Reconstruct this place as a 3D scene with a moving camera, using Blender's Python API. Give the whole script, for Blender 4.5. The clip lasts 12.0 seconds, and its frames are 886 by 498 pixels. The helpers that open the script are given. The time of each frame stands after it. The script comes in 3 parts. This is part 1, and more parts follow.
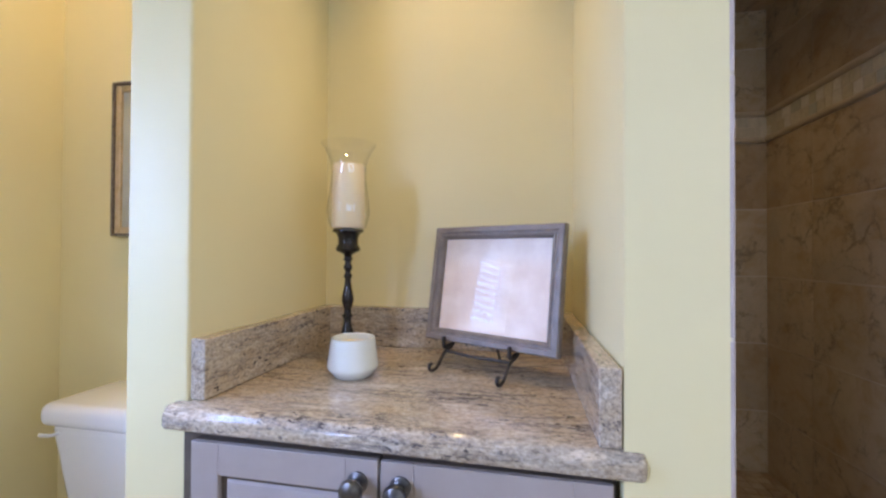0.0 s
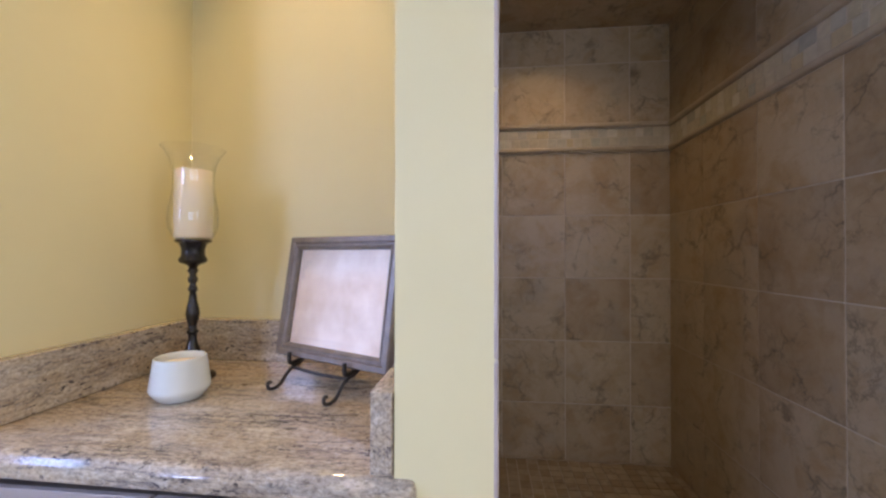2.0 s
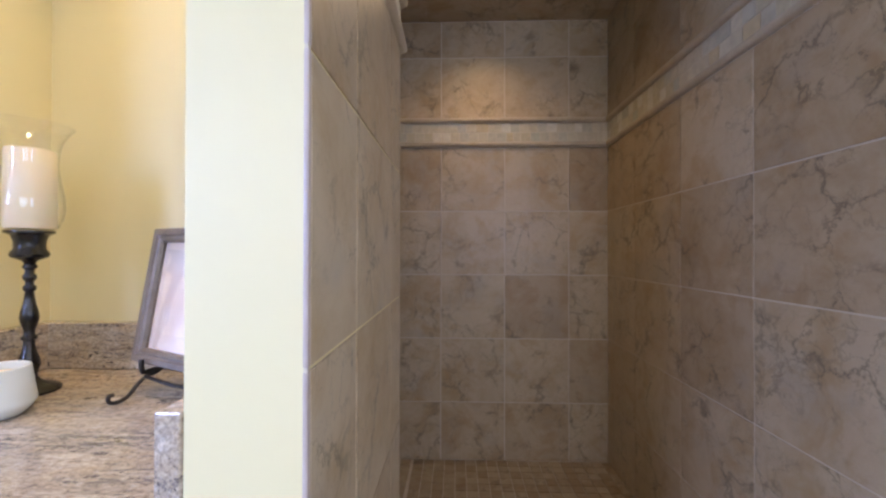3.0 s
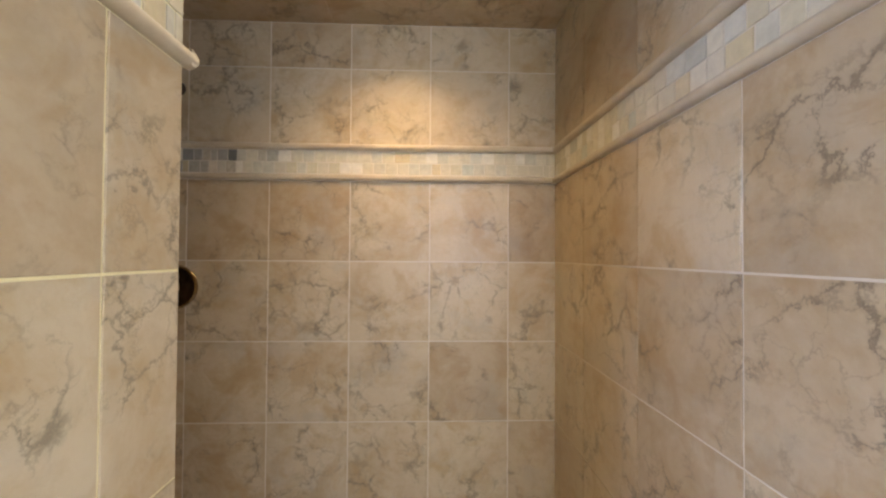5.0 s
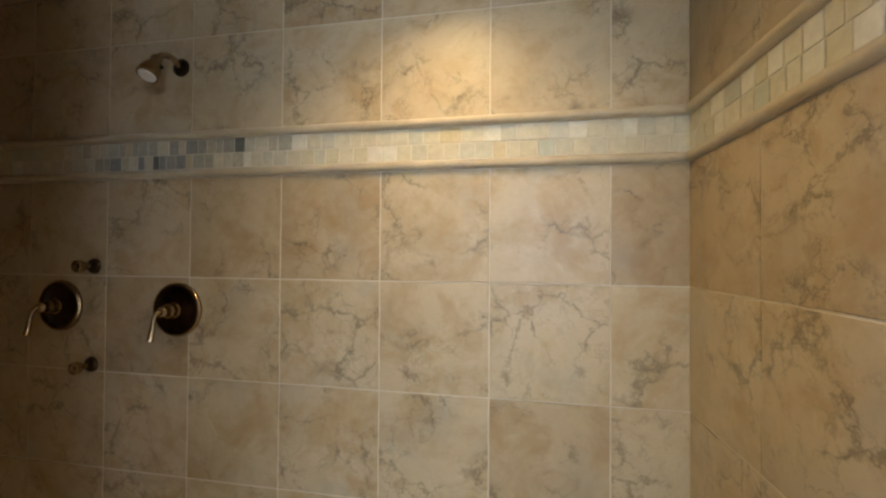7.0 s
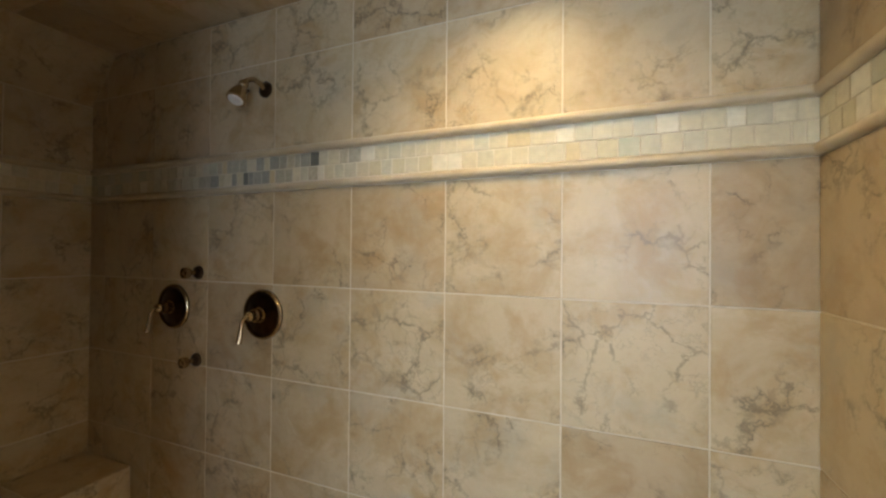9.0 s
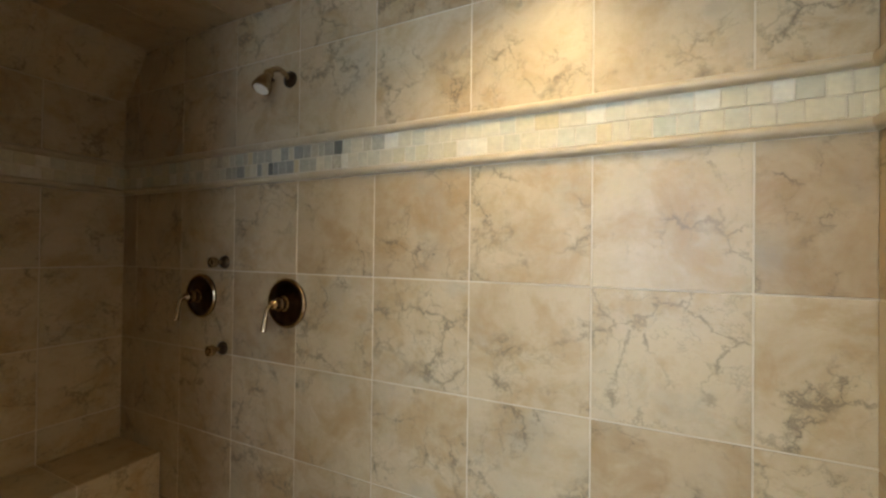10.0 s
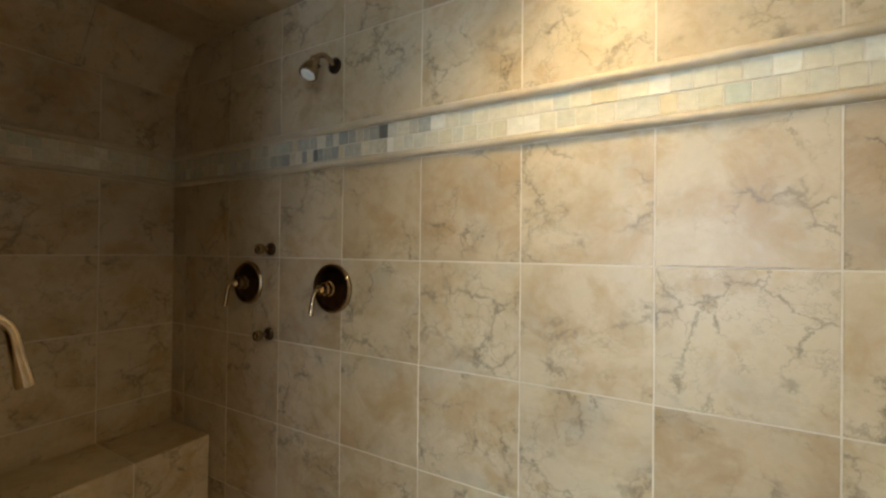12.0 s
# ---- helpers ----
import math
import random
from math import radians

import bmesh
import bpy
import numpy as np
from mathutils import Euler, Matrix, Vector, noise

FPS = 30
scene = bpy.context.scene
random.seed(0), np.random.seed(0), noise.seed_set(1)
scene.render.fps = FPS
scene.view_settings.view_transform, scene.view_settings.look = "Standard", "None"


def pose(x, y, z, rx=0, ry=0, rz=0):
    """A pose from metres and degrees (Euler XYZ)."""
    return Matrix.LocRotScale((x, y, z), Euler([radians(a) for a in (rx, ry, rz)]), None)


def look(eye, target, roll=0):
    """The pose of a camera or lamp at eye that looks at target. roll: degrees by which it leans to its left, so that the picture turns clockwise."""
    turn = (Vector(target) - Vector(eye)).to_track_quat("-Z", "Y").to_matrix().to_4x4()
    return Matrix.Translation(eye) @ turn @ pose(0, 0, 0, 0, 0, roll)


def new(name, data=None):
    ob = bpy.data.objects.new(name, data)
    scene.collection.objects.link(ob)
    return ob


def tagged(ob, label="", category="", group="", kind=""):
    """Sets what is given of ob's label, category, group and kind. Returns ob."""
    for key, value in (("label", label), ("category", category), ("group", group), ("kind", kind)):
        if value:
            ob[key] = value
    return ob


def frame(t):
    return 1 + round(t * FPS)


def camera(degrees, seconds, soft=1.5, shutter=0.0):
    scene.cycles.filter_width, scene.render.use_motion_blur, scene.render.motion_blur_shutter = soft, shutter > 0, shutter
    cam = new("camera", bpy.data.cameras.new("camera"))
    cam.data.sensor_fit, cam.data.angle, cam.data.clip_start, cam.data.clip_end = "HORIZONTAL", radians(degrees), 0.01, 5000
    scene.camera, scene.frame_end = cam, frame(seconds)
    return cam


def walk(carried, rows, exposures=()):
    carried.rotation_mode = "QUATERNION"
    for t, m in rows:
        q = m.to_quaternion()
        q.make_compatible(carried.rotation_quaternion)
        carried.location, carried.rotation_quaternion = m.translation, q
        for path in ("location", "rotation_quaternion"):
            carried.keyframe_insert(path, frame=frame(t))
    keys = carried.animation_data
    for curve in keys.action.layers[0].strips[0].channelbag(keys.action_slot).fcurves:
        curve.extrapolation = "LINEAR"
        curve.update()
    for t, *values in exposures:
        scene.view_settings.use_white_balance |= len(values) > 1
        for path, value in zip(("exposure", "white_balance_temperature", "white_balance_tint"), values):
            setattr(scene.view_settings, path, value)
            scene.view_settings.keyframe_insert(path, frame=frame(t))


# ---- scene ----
cam = camera(95.7, 12.0, soft=2.4)
PATH = [
    (0, (0.056, -0.091, 1.064), (-0.323, 1.873, 1.087), 0.3),
    (0.5, (0.102, -0.078, 1.07), (-0.274, 1.886, 1.095), 0.3),
    (1, (0.168, -0.061, 1.085), (-0.18, 1.909, 1.111), 0.2),
    (1.5, (0.24, -0.046, 1.093), (-0.052, 1.932, 1.118), 0.2),
    (2, (0.3, -0.028, 1.09), (0.091, 1.961, 1.111), 0.1),
    (2.5, (0.376, 0.001, 1.083), (0.25, 1.997, 1.09), 0.1),
    (3, (0.465, 0.061, 1.081), (0.403, 2.06, 1.093), 0.1),
    (3.5, (0.556, 0.151, 1.119), (0.565, 2.151, 1.137), 0.1),
    (3.7, (0.586, 0.172, 1.156), (0.615, 2.172, 1.169), 0.1),
    (5.3, (0.739, 0.566, 1.332), (0.811, 2.564, 1.367), 0.4),
    (5.5, (0.755, 0.622, 1.338), (0.808, 2.621, 1.374), 0.4),
    (5.8, (0.781, 0.708, 1.34), (0.792, 2.708, 1.384), 0.3),
    (6, (0.787, 0.766, 1.347), (0.769, 2.766, 1.38), 0.3),
    (6.5, (0.801, 0.906, 1.357), (0.628, 2.898, 1.39), 0.3),
    (7, (0.793, 0.987, 1.371), (0.438, 2.955, 1.399), 0.4),
    (9, (0.832, 1.058, 1.408), (0.071, 2.908, 1.427), 0.5),
    (9.5, (0.827, 1.069, 1.395), (0.011, 2.895, 1.41), 0.6),
    (10, (0.813, 1.077, 1.372), (-0.042, 2.885, 1.389), 0.7),
    (10.5, (0.799, 1.075, 1.363), (-0.087, 2.869, 1.376), 0.6),
    (11, (0.784, 1.074, 1.354), (-0.129, 2.854, 1.365), 0.7),
    (11.5, (0.765, 1.07, 1.338), (-0.175, 2.835, 1.353), 0.6),
    (12, (0.742, 1.068, 1.32), (-0.227, 2.817, 1.333), 0.6),
]
EXPOSURES = ((0.0, -1.68, 6550, 25), (1.0, -2.0, 6650, 27), (1.5, -2.12, 6750, 28), (2.0, -1.72, 6850, 29), (2.5, -1.52, 6650, 29), (3.0, -1.18, 6250, 29), (3.5, -0.62, 5850, 29),
             (3.7, -0.52, 5900, 29), (5.3, 0.06, 6900, 17), (7.0, 0.06, 6600, 10), (9.0, 0.28, 6350, 8), (12.0, 0.46, 6250, 5))
walk(cam, [(t, look(eye, target, roll)) for t, eye, target, roll in PATH], EXPOSURES)

# ---- world and light ----
world = bpy.data.worlds.new("world")
scene.world = world
world.use_nodes = True
wn = world.node_tree
sky = wn.nodes.new("ShaderNodeTexSky")
sky.sky_type, sky.sun_disc = "NISHITA", False
sky.sun_elevation, sky.sun_rotation = radians(40), radians(60)
wn.nodes["Background"].inputs["Strength"].default_value = 0.12
wn.links.new(sky.outputs["Color"], wn.nodes["Background"].inputs["Color"])


def area_lamp(name, m, sx, sy, watts, colour):
    data = bpy.data.lights.new(name, "AREA")
    data.shape, data.size, data.size_y, data.energy, data.color = "RECTANGLE", sx, sy, watts, colour
    ob = new(name, data)
    ob.matrix_world = m
    return ob


def spot_lamp(name, eye, target, watts, colour, degrees, blend, radius):
    data = bpy.data.lights.new(name, "SPOT")
    data.energy, data.color, data.spot_size, data.spot_blend, data.shadow_soft_size = watts, colour, radians(degrees), blend, radius
    ob = new(name, data)
    ob.matrix_world = look(eye, target)
    return ob


FILL_BLUE = (0.40, 0.58, 1.0)
DAY_NEAR = (0.27, 0.48, 1.0)
DAY_REAR = (0.66, 0.80, 1.0)
WARM = (1.0, 0.73, 0.34)
# extra blue fill; the large side window in front of it is added too
area_lamp("daylight_side", look((-1.44, -1.25, 1.45), (0, -0.50, 1.30)), 0.76, 0.92, 225, FILL_BLUE)
area_lamp("daylight_narrow", look((-1.44, -0.10, 1.28), (0, -0.06, 1.26)), 0.30, 0.44, 150, DAY_NEAR)
area_lamp("daylight_rear", look((1.275, -2.38, 1.5), (1.275, 0, 1.4)), 1.65, 1.1, 52, DAY_REAR)
area_lamp("daylight_right", look((2.34, -1.0, 1.5), (0, -0.2, 1.35)), 0.95, 0.95, 38, DAY_REAR)
spot_lamp("shower_spot", (0.60, 1.78, 2.262), (0.60, 1.81, 0), 38, WARM, 134, 1.0, 0.06)
# added lamp out of view, warms the jamb and the shower's right wall
spot_lamp("room_spot", (0.15, -0.60, 2.425), (0.30, 0.10, 0), 12, WARM, 124, 0.5, 0.06)
spot_lamp("niche_spot", (-0.15, 0.72, 2.425), (-0.13, 0.80, 0), 88, WARM, 66, 0.7, 0.05)
# assumed lamp, added to warm and brighten the alcove's walls
spot_lamp("alcove_spot", (-0.95, 0.55, 2.425), (-0.97, 0.60, 0), 85, WARM, 100, 0.6, 0.05)


# ---- materials ----
def mat(name):
    m = bpy.data.materials.new(name)
    m.use_nodes = True
    return m, m.node_tree, m.node_tree.nodes["Principled BSDF"]


def nd(tree, kind, **inputs):
    n = tree.nodes.new("ShaderNode" + kind)
    for k, v in inputs.items():
        n.inputs[k.replace("_", " ")].default_value = v
    return n


def ramp(tree, fac, stops, mode="LINEAR"):
    n = tree.nodes.new("ShaderNodeValToRGB")
    n.color_ramp.interpolation = mode
    while len(n.color_ramp.elements) < len(stops):
        n.color_ramp.elements.new(1.0)
    for e, (p, c) in zip(n.color_ramp.elements, stops):
        e.position, e.color = p, (*c, 1) if len(c) == 3 else (c[0], c[0], c[0], 1)
    tree.links.new(fac, n.inputs["Fac"])
    return n.outputs["Color"]


def mix(tree, fac, a, b, how="MIX"):
    n = tree.nodes.new("ShaderNodeMix")
    n.data_type, n.blend_type = "RGBA", how
    for sock, v in ((n.inputs[0], fac), (n.inputs[6], a), (n.inputs[7], b)):
        if isinstance(v, (int, float)):
            sock.default_value = v
        elif isinstance(v, tuple):
            sock.default_value = (*v, 1)
        else:
            tree.links.new(v, sock)
    return n.outputs[2]


def maths(tree, op, a, b=0.0):
    n = tree.nodes.new("ShaderNodeMath")
    n.operation = op
    for sock, v in zip(n.inputs, (a, b)):
        if isinstance(v, (int, float)):
            sock.default_value = v
        else:
            tree.links.new(v, sock)
    return n.outputs[0]


def place(tree, scale=(1, 1, 1), per_object=0.0, turn=0.0):
    """Object coordinates in metres, shifted for each object by its random number."""
    tc = tree.nodes.new("ShaderNodeTexCoord")
    mp = tree.nodes.new("ShaderNodeMapping")
    mp.inputs["Scale"].default_value = scale
    mp.inputs["Rotation"].default_value = (0, 0, turn)
    tree.links.new(tc.outputs["Object"], mp.inputs["Vector"])
    if not per_object:
        return mp.outputs["Vector"]
    info = tree.nodes.new("ShaderNodeObjectInfo")
    add = tree.nodes.new("ShaderNodeVectorMath")
    add.operation = "MULTIPLY_ADD"
    tree.links.new(info.outputs["Random"], add.inputs[0])
    add.inputs[1].default_value = (per_object, per_object * 1.7, per_object * 2.3)
    tree.links.new(mp.outputs["Vector"], add.inputs[2])
    return add.outputs[0]


def noise_tex(tree, vec, scale, detail=4.0, rough=0.55, warp=0.0):
    n = nd(tree, "TexNoise", Scale=scale, Detail=detail, Roughness=rough, Distortion=warp)
    tree.links.new(vec, n.inputs["Vector"])
    return n.outputs["Fac"]


def bump(tree, bsdf, height, strength, dist):
    n = nd(tree, "Bump", Strength=strength, Distance=dist)
    tree.links.new(height, n.inputs["Height"])
    tree.links.new(n.outputs["Normal"], bsdf.inputs["Normal"])


def stone_tile(name, light, mid, rust, vein, rough=0.36):
    m, t, b = mat(name)
    v = place(t, per_object=37.0)
    cloud = noise_tex(t, v, 5.5, 9, 0.68, 0.4)
    base = ramp(t, cloud, ((0.33, rust), (0.44, mid), (0.56, light)))
    fine = noise_tex(t, v, 36, 8, 0.72)
    base = mix(t, 0.36, base, ramp(t, fine, ((0.34, mid), (0.66, light))))
    # a branching net of cracks on warped cells, swelling and fading, only in some patches
    swirl = nd(t, "TexNoise", Scale=11.0, Detail=7.0, Roughness=0.68)
    t.links.new(v, swirl.inputs["Vector"])
    bend = t.nodes.new("ShaderNodeVectorMath")
    bend.operation = "MULTIPLY_ADD"
    t.links.new(swirl.outputs["Color"], bend.inputs[0])
    bend.inputs[1].default_value = (0.15, 0.15, 0.15)
    t.links.new(v, bend.inputs[2])
    patch = ramp(t, noise_tex(t, v, 4.6, 4, 0.6), ((0.45, (0,)), (0.57, (1,))))
    swell = maths(t, "POWER", maths(t, "MULTIPLY", noise_tex(t, v, 12, 5, 0.65), 1.8), 4.0)

    def cracks(scale, stops):
        cells = nd(t, "TexVoronoi", Scale=scale)
        cells.feature = "DISTANCE_TO_EDGE"
        t.links.new(bend.outputs[0], cells.inputs["Vector"])
        return ramp(t, maths(t, "DIVIDE", cells.outputs["Distance"], swell), stops)

    wide = cracks(6.5, ((0.0, (1,)), (0.014, (0.75,)), (0.034, (0.18,)), (0.08, (0,))))
    thin = cracks(15.0, ((0.0, (1,)), (0.02, (0.5,)), (0.055, (0,))))
    fold = maths(t, "ABSOLUTE", maths(t, "SUBTRACT", noise_tex(t, v, 16, 8, 0.7), 0.5))
    # soft grey clouds and ochre stains of their own shape
    grey = ramp(t, noise_tex(t, v, 4.0, 5, 0.6), ((0.55, (0,)), (0.70, (0.42,))))
    base = mix(t, grey, base, (0.38, 0.35, 0.29))
    warm = ramp(t, noise_tex(t, v, 6.5, 7, 0.66, 0.5), ((0.52, (0,)), (0.60, (0.4,)), (0.70, (0.75,))))
    base = mix(t, warm, base, rust)
    base = mix(t, maths(t, "MULTIPLY", maths(t, "MULTIPLY", thin, patch), 0.46), base, vein)
    base = mix(t, maths(t, "MULTIPLY", maths(t, "MULTIPLY", wide, patch), 0.74), base, vein)
    # each tile a little lighter or darker than its neighbour
    info = t.nodes.new("ShaderNodeObjectInfo")
    tone = ramp(t, info.outputs["Random"], ((0, (0.80, 0.75, 0.70)), (0.25, (0.93, 0.90, 0.87)), (0.6, (0.98, 0.98, 0.99)), (1, (1.0, 1.0, 1.0))))
    base = mix(t, 1.0, base, tone, "MULTIPLY")
    t.links.new(base, b.inputs["Base Color"])
    t.links.new(ramp(t, fine, ((0.3, (rough - 0.08,)), (0.7, (rough + 0.12,)))), b.inputs["Roughness"])
    bump(t, b, mix(t, 0.5, fine, fold), 0.25, 0.002)
    return m


M_TILE = stone_tile("travertine_tile", (0.54, 0.44, 0.30), (0.455, 0.35, 0.215), (0.39, 0.26, 0.12), (0.145, 0.12, 0.08))
M_FLOORTILE = stone_tile("floor_mosaic_stone", (0.46, 0.37, 0.24), (0.37, 0.285, 0.175), (0.30, 0.20, 0.10), (0.2, 0.15, 0.1), 0.45)


def mosaic():
    m, t, b = mat("tumbled_mosaic")
    info = t.nodes.new("ShaderNodeObjectInfo")
    col = ramp(t, info.outputs["Random"], (
        (0.0, (0.64, 0.58, 0.44)), (0.16, (0.58, 0.55, 0.44)), (0.30, (0.68, 0.62, 0.48)), (0.44, (0.60, 0.54, 0.38)),
        (0.54, (0.60, 0.58, 0.49)), (0.64, (0.62, 0.52, 0.33)), (0.71, (0.74, 0.70, 0.60)), (0.79, (0.51, 0.52, 0.43)),
        (0.86, (0.63, 0.57, 0.43)), (0.965, (0.50, 0.49, 0.41)), (0.985, (0.42, 0.41, 0.35))), "CONSTANT")
    v = place(t, per_object=19.0)
    f = noise_tex(t, v, 45, 5, 0.6)
    col = mix(t, 0.5, col, ramp(t, f, ((0.3, (0.56, 0.53, 0.48)), (0.7, (0.92, 0.90, 0.86)))), "MULTIPLY")
    t.links.new(col, b.inputs["Base Color"])
    b.inputs["Roughness"].default_value = 0.38
    bump(t, b, f, 0.4, 0.002)
    return m


M_MOSAIC = mosaic()


def slate():
    m, t, b = mat("grey_slate_mosaic")
    info = t.nodes.new("ShaderNodeObjectInfo")
    col = ramp(t, info.outputs["Random"], ((0.0, (0.46, 0.43, 0.35)), (0.3, (0.38, 0.36, 0.31)), (0.55, (0.52, 0.46, 0.35)), (0.75, (0.32, 0.315, 0.28)), (0.91, (0.15, 0.15, 0.135))), "CONSTANT")
    f = noise_tex(t, place(t, per_object=19.0), 60, 5, 0.6)
    col = mix(t, 0.6, col, ramp(t, f, ((0.3, (0.5, 0.5, 0.5)), (0.7, (1, 1, 1)))), "MULTIPLY")
    t.links.new(col, b.inputs["Base Color"])
    b.inputs["Roughness"].default_value = 0.36
    bump(t, b, f, 0.4, 0.002)
    return m


M_SLATE = slate()
SLATE = random.Random(5)


def mottled(name, a, c, scale, rough, bump_scale=0.0, strength=0.2, dist=0.001, metal=0.0, detail=5):
    m, t, b = mat(name)
    v = place(t)
    col = ramp(t, noise_tex(t, v, scale, detail, 0.6), ((0.35, a), (0.65, c)))
    t.links.new(col, b.inputs["Base Color"])
    b.inputs["Roughness"].default_value, b.inputs["Metallic"].default_value = rough, metal
    if bump_scale:
        bump(t, b, noise_tex(t, v, bump_scale, 3, 0.5), strength, dist)
    return m


M_PAINT = mottled("yellow_wall_paint", (0.745, 0.66, 0.365), (0.775, 0.69, 0.395), 1.6, 0.55, 260, 0.12, 0.0008)
M_WHITEPAINT = mottled("white_wall_paint", (0.76, 0.74, 0.68), (0.80, 0.78, 0.72), 1.5, 0.6, 260, 0.1, 0.0008)
M_GROUT = mottled("pale_grout", (0.58, 0.51, 0.40), (0.67, 0.60, 0.49), 30, 0.85, 300, 0.4, 0.001)
M_PENCIL = mottled("beige_pencil_stone", (0.46, 0.37, 0.25), (0.55, 0.46, 0.33), 12, 0.4, 60, 0.3, 0.001)
M_EDGE = mottled("glazed_edge_trim", (0.42, 0.34, 0.30), (0.52, 0.44, 0.39), 14, 0.4, 80, 0.3, 0.001)
M_CAB = mottled("taupe_cabinet_paint", (0.34, 0.285, 0.25), (0.38, 0.325, 0.29), 9, 0.38, 120, 0.1, 0.0006)
M_GLAZE = mottled("dark_cabinet_glaze", (0.075, 0.058, 0.042), (0.115, 0.09, 0.068), 20, 0.5)
M_PORC = mottled("white_porcelain", (0.80, 0.80, 0.79), (0.83, 0.83, 0.82), 2, 0.08)
M_BRONZE = mottled("oil_rubbed_bronze", (0.035, 0.024, 0.017), (0.08, 0.052, 0.033), 30, 0.28, metal=1.0)
M_LEVER = mottled("worn_bronze", (0.36, 0.27, 0.17), (0.52, 0.41, 0.28), 40, 0.22, metal=1.0)
M_BLACKWOOD = mottled("black_lacquered_wood", (0.006, 0.005, 0.0045), (0.014, 0.010, 0.008), 40, 0.22)
M_IRON = mottled("dark_iron", (0.035, 0.032, 0.03), (0.075, 0.068, 0.06), 60, 0.45, metal=0.7)
M_PEWTER = mottled("pewter_knob", (0.10, 0.10, 0.105), (0.22, 0.22, 0.23), 50, 0.3, metal=1.0)
M_WAX = mottled("ivory_wax", (0.85, 0.70, 0.46), (0.88, 0.75, 0.52), 8, 0.45, 30, 0.1, 0.001)
M_WAX.node_tree.nodes["Principled BSDF"].inputs["Subsurface Weight"].default_value = 0.25
M_WAX.node_tree.nodes["Principled BSDF"].inputs["Subsurface Radius"].default_value = (0.03, 0.02, 0.01)
M_CERAMIC = mottled("celadon_ceramic", (0.66, 0.70, 0.64), (0.72, 0.75, 0.69), 5, 0.25)
M_FRAMEWOOD = mottled("grey_brown_frame_wood", (0.16, 0.125, 0.10), (0.23, 0.185, 0.15), 35, 0.42, 90, 0.2, 0.0006)
M_GOLD = mottled("antique_gold_frame", (0.50, 0.37, 0.20), (0.62, 0.48, 0.30), 40, 0.4, 120, 0.4, 0.001, 0.25)
M_BEAD = mottled("dark_beaded_edge", (0.06, 0.045, 0.035), (0.26, 0.20, 0.14), 160, 0.45, 170, 0.8, 0.002)
M_MAT = mottled("grey_green_mat_board", (0.42, 0.41, 0.32), (0.47, 0.46, 0.37), 12, 0.8)
M_SLAT = mottled("white_blind_slat", (0.74, 0.74, 0.72), (0.80, 0.80, 0.78), 6, 0.5)
M_NOZZLE = mottled("white_nozzle", (0.66, 0.66, 0.64), (0.76, 0.76, 0.74), 90, 0.4)
M_PRINT = mottled("pale_pink_print", (0.60, 0.44, 0.31), (0.74, 0.60, 0.47), 14, 0.7, detail=7)


def granite():
    m, t, b = mat("streaked_granite")
    long = place(t, (1.0, 4.2, 4.2), turn=0.10)
    even = place(t)
    streak = noise_tex(t, long, 6.0, 12, 0.74, 0.25)
    col = ramp(t, streak, ((0.30, (0.16, 0.13, 0.11)), (0.41, (0.36, 0.30, 0.235)), (0.48, (0.56, 0.475, 0.36)), (0.53, (0.38, 0.335, 0.28)), (0.60, (0.58, 0.505, 0.40)), (0.72, (0.70, 0.64, 0.56))))
    rust = ramp(t, noise_tex(t, place(t, (1.0, 2.2, 2.2)), 4.0, 6, 0.65), ((0.46, (0,)), (0.66, (0.55,))))
    col = mix(t, rust, col, (0.52, 0.37, 0.20))
    grain = ramp(t, noise_tex(t, place(t, (1.0, 1.7, 1.7)), 120, 4, 0.7), ((0.36, (0.45, 0.42, 0.40)), (0.5, (0.95, 0.94, 0.93)), (0.64, (1.18, 1.18, 1.18))))
    col = mix(t, 0.75, col, grain, "MULTIPLY")
    speck = ramp(t, noise_tex(t, place(t, (1.0, 2.0, 2.0)), 52, 6, 0.68), ((0.385, (1,)), (0.43, (0,))))
    where = ramp(t, noise_tex(t, long, 2.6, 5, 0.65), ((0.42, (0.12,)), (0.56, (1,))))
    col = mix(t, maths(t, "MULTIPLY", speck, where), col, (0.05, 0.043, 0.045))
    vein = ramp(t, maths(t, "ABSOLUTE", maths(t, "SUBTRACT", noise_tex(t, place(t, (1.0, 6.0, 6.0), turn=0.10), 2.6, 10, 0.7), 0.5)), ((0.0, (0.8,)), (0.012, (0.35,)), (0.035, (0,))))
    col = mix(t, maths(t, "MULTIPLY", vein, where), col, (0.09, 0.08, 0.085))
    pale = ramp(t, noise_tex(t, even, 130, 4, 0.6), ((0.56, (0,)), (0.68, (0.32,))))
    col = mix(t, pale, col, (0.70, 0.66, 0.60))
    t.links.new(col, b.inputs["Base Color"])
    b.inputs["Roughness"].default_value = 0.10
    b.inputs["Coat Weight"].default_value = 0.2
    return m


M_GRANITE = granite()


def glass(name, rough=0.0, ior=1.45):
    m, t, b = mat(name)
    b.inputs["Base Color"].default_value = (1, 1, 1, 1)
    b.inputs["Transmission Weight"].default_value = 1.0
    b.inputs["Roughness"].default_value, b.inputs["IOR"].default_value = rough, ior
    return m


M_GLASS = glass("clear_glass")


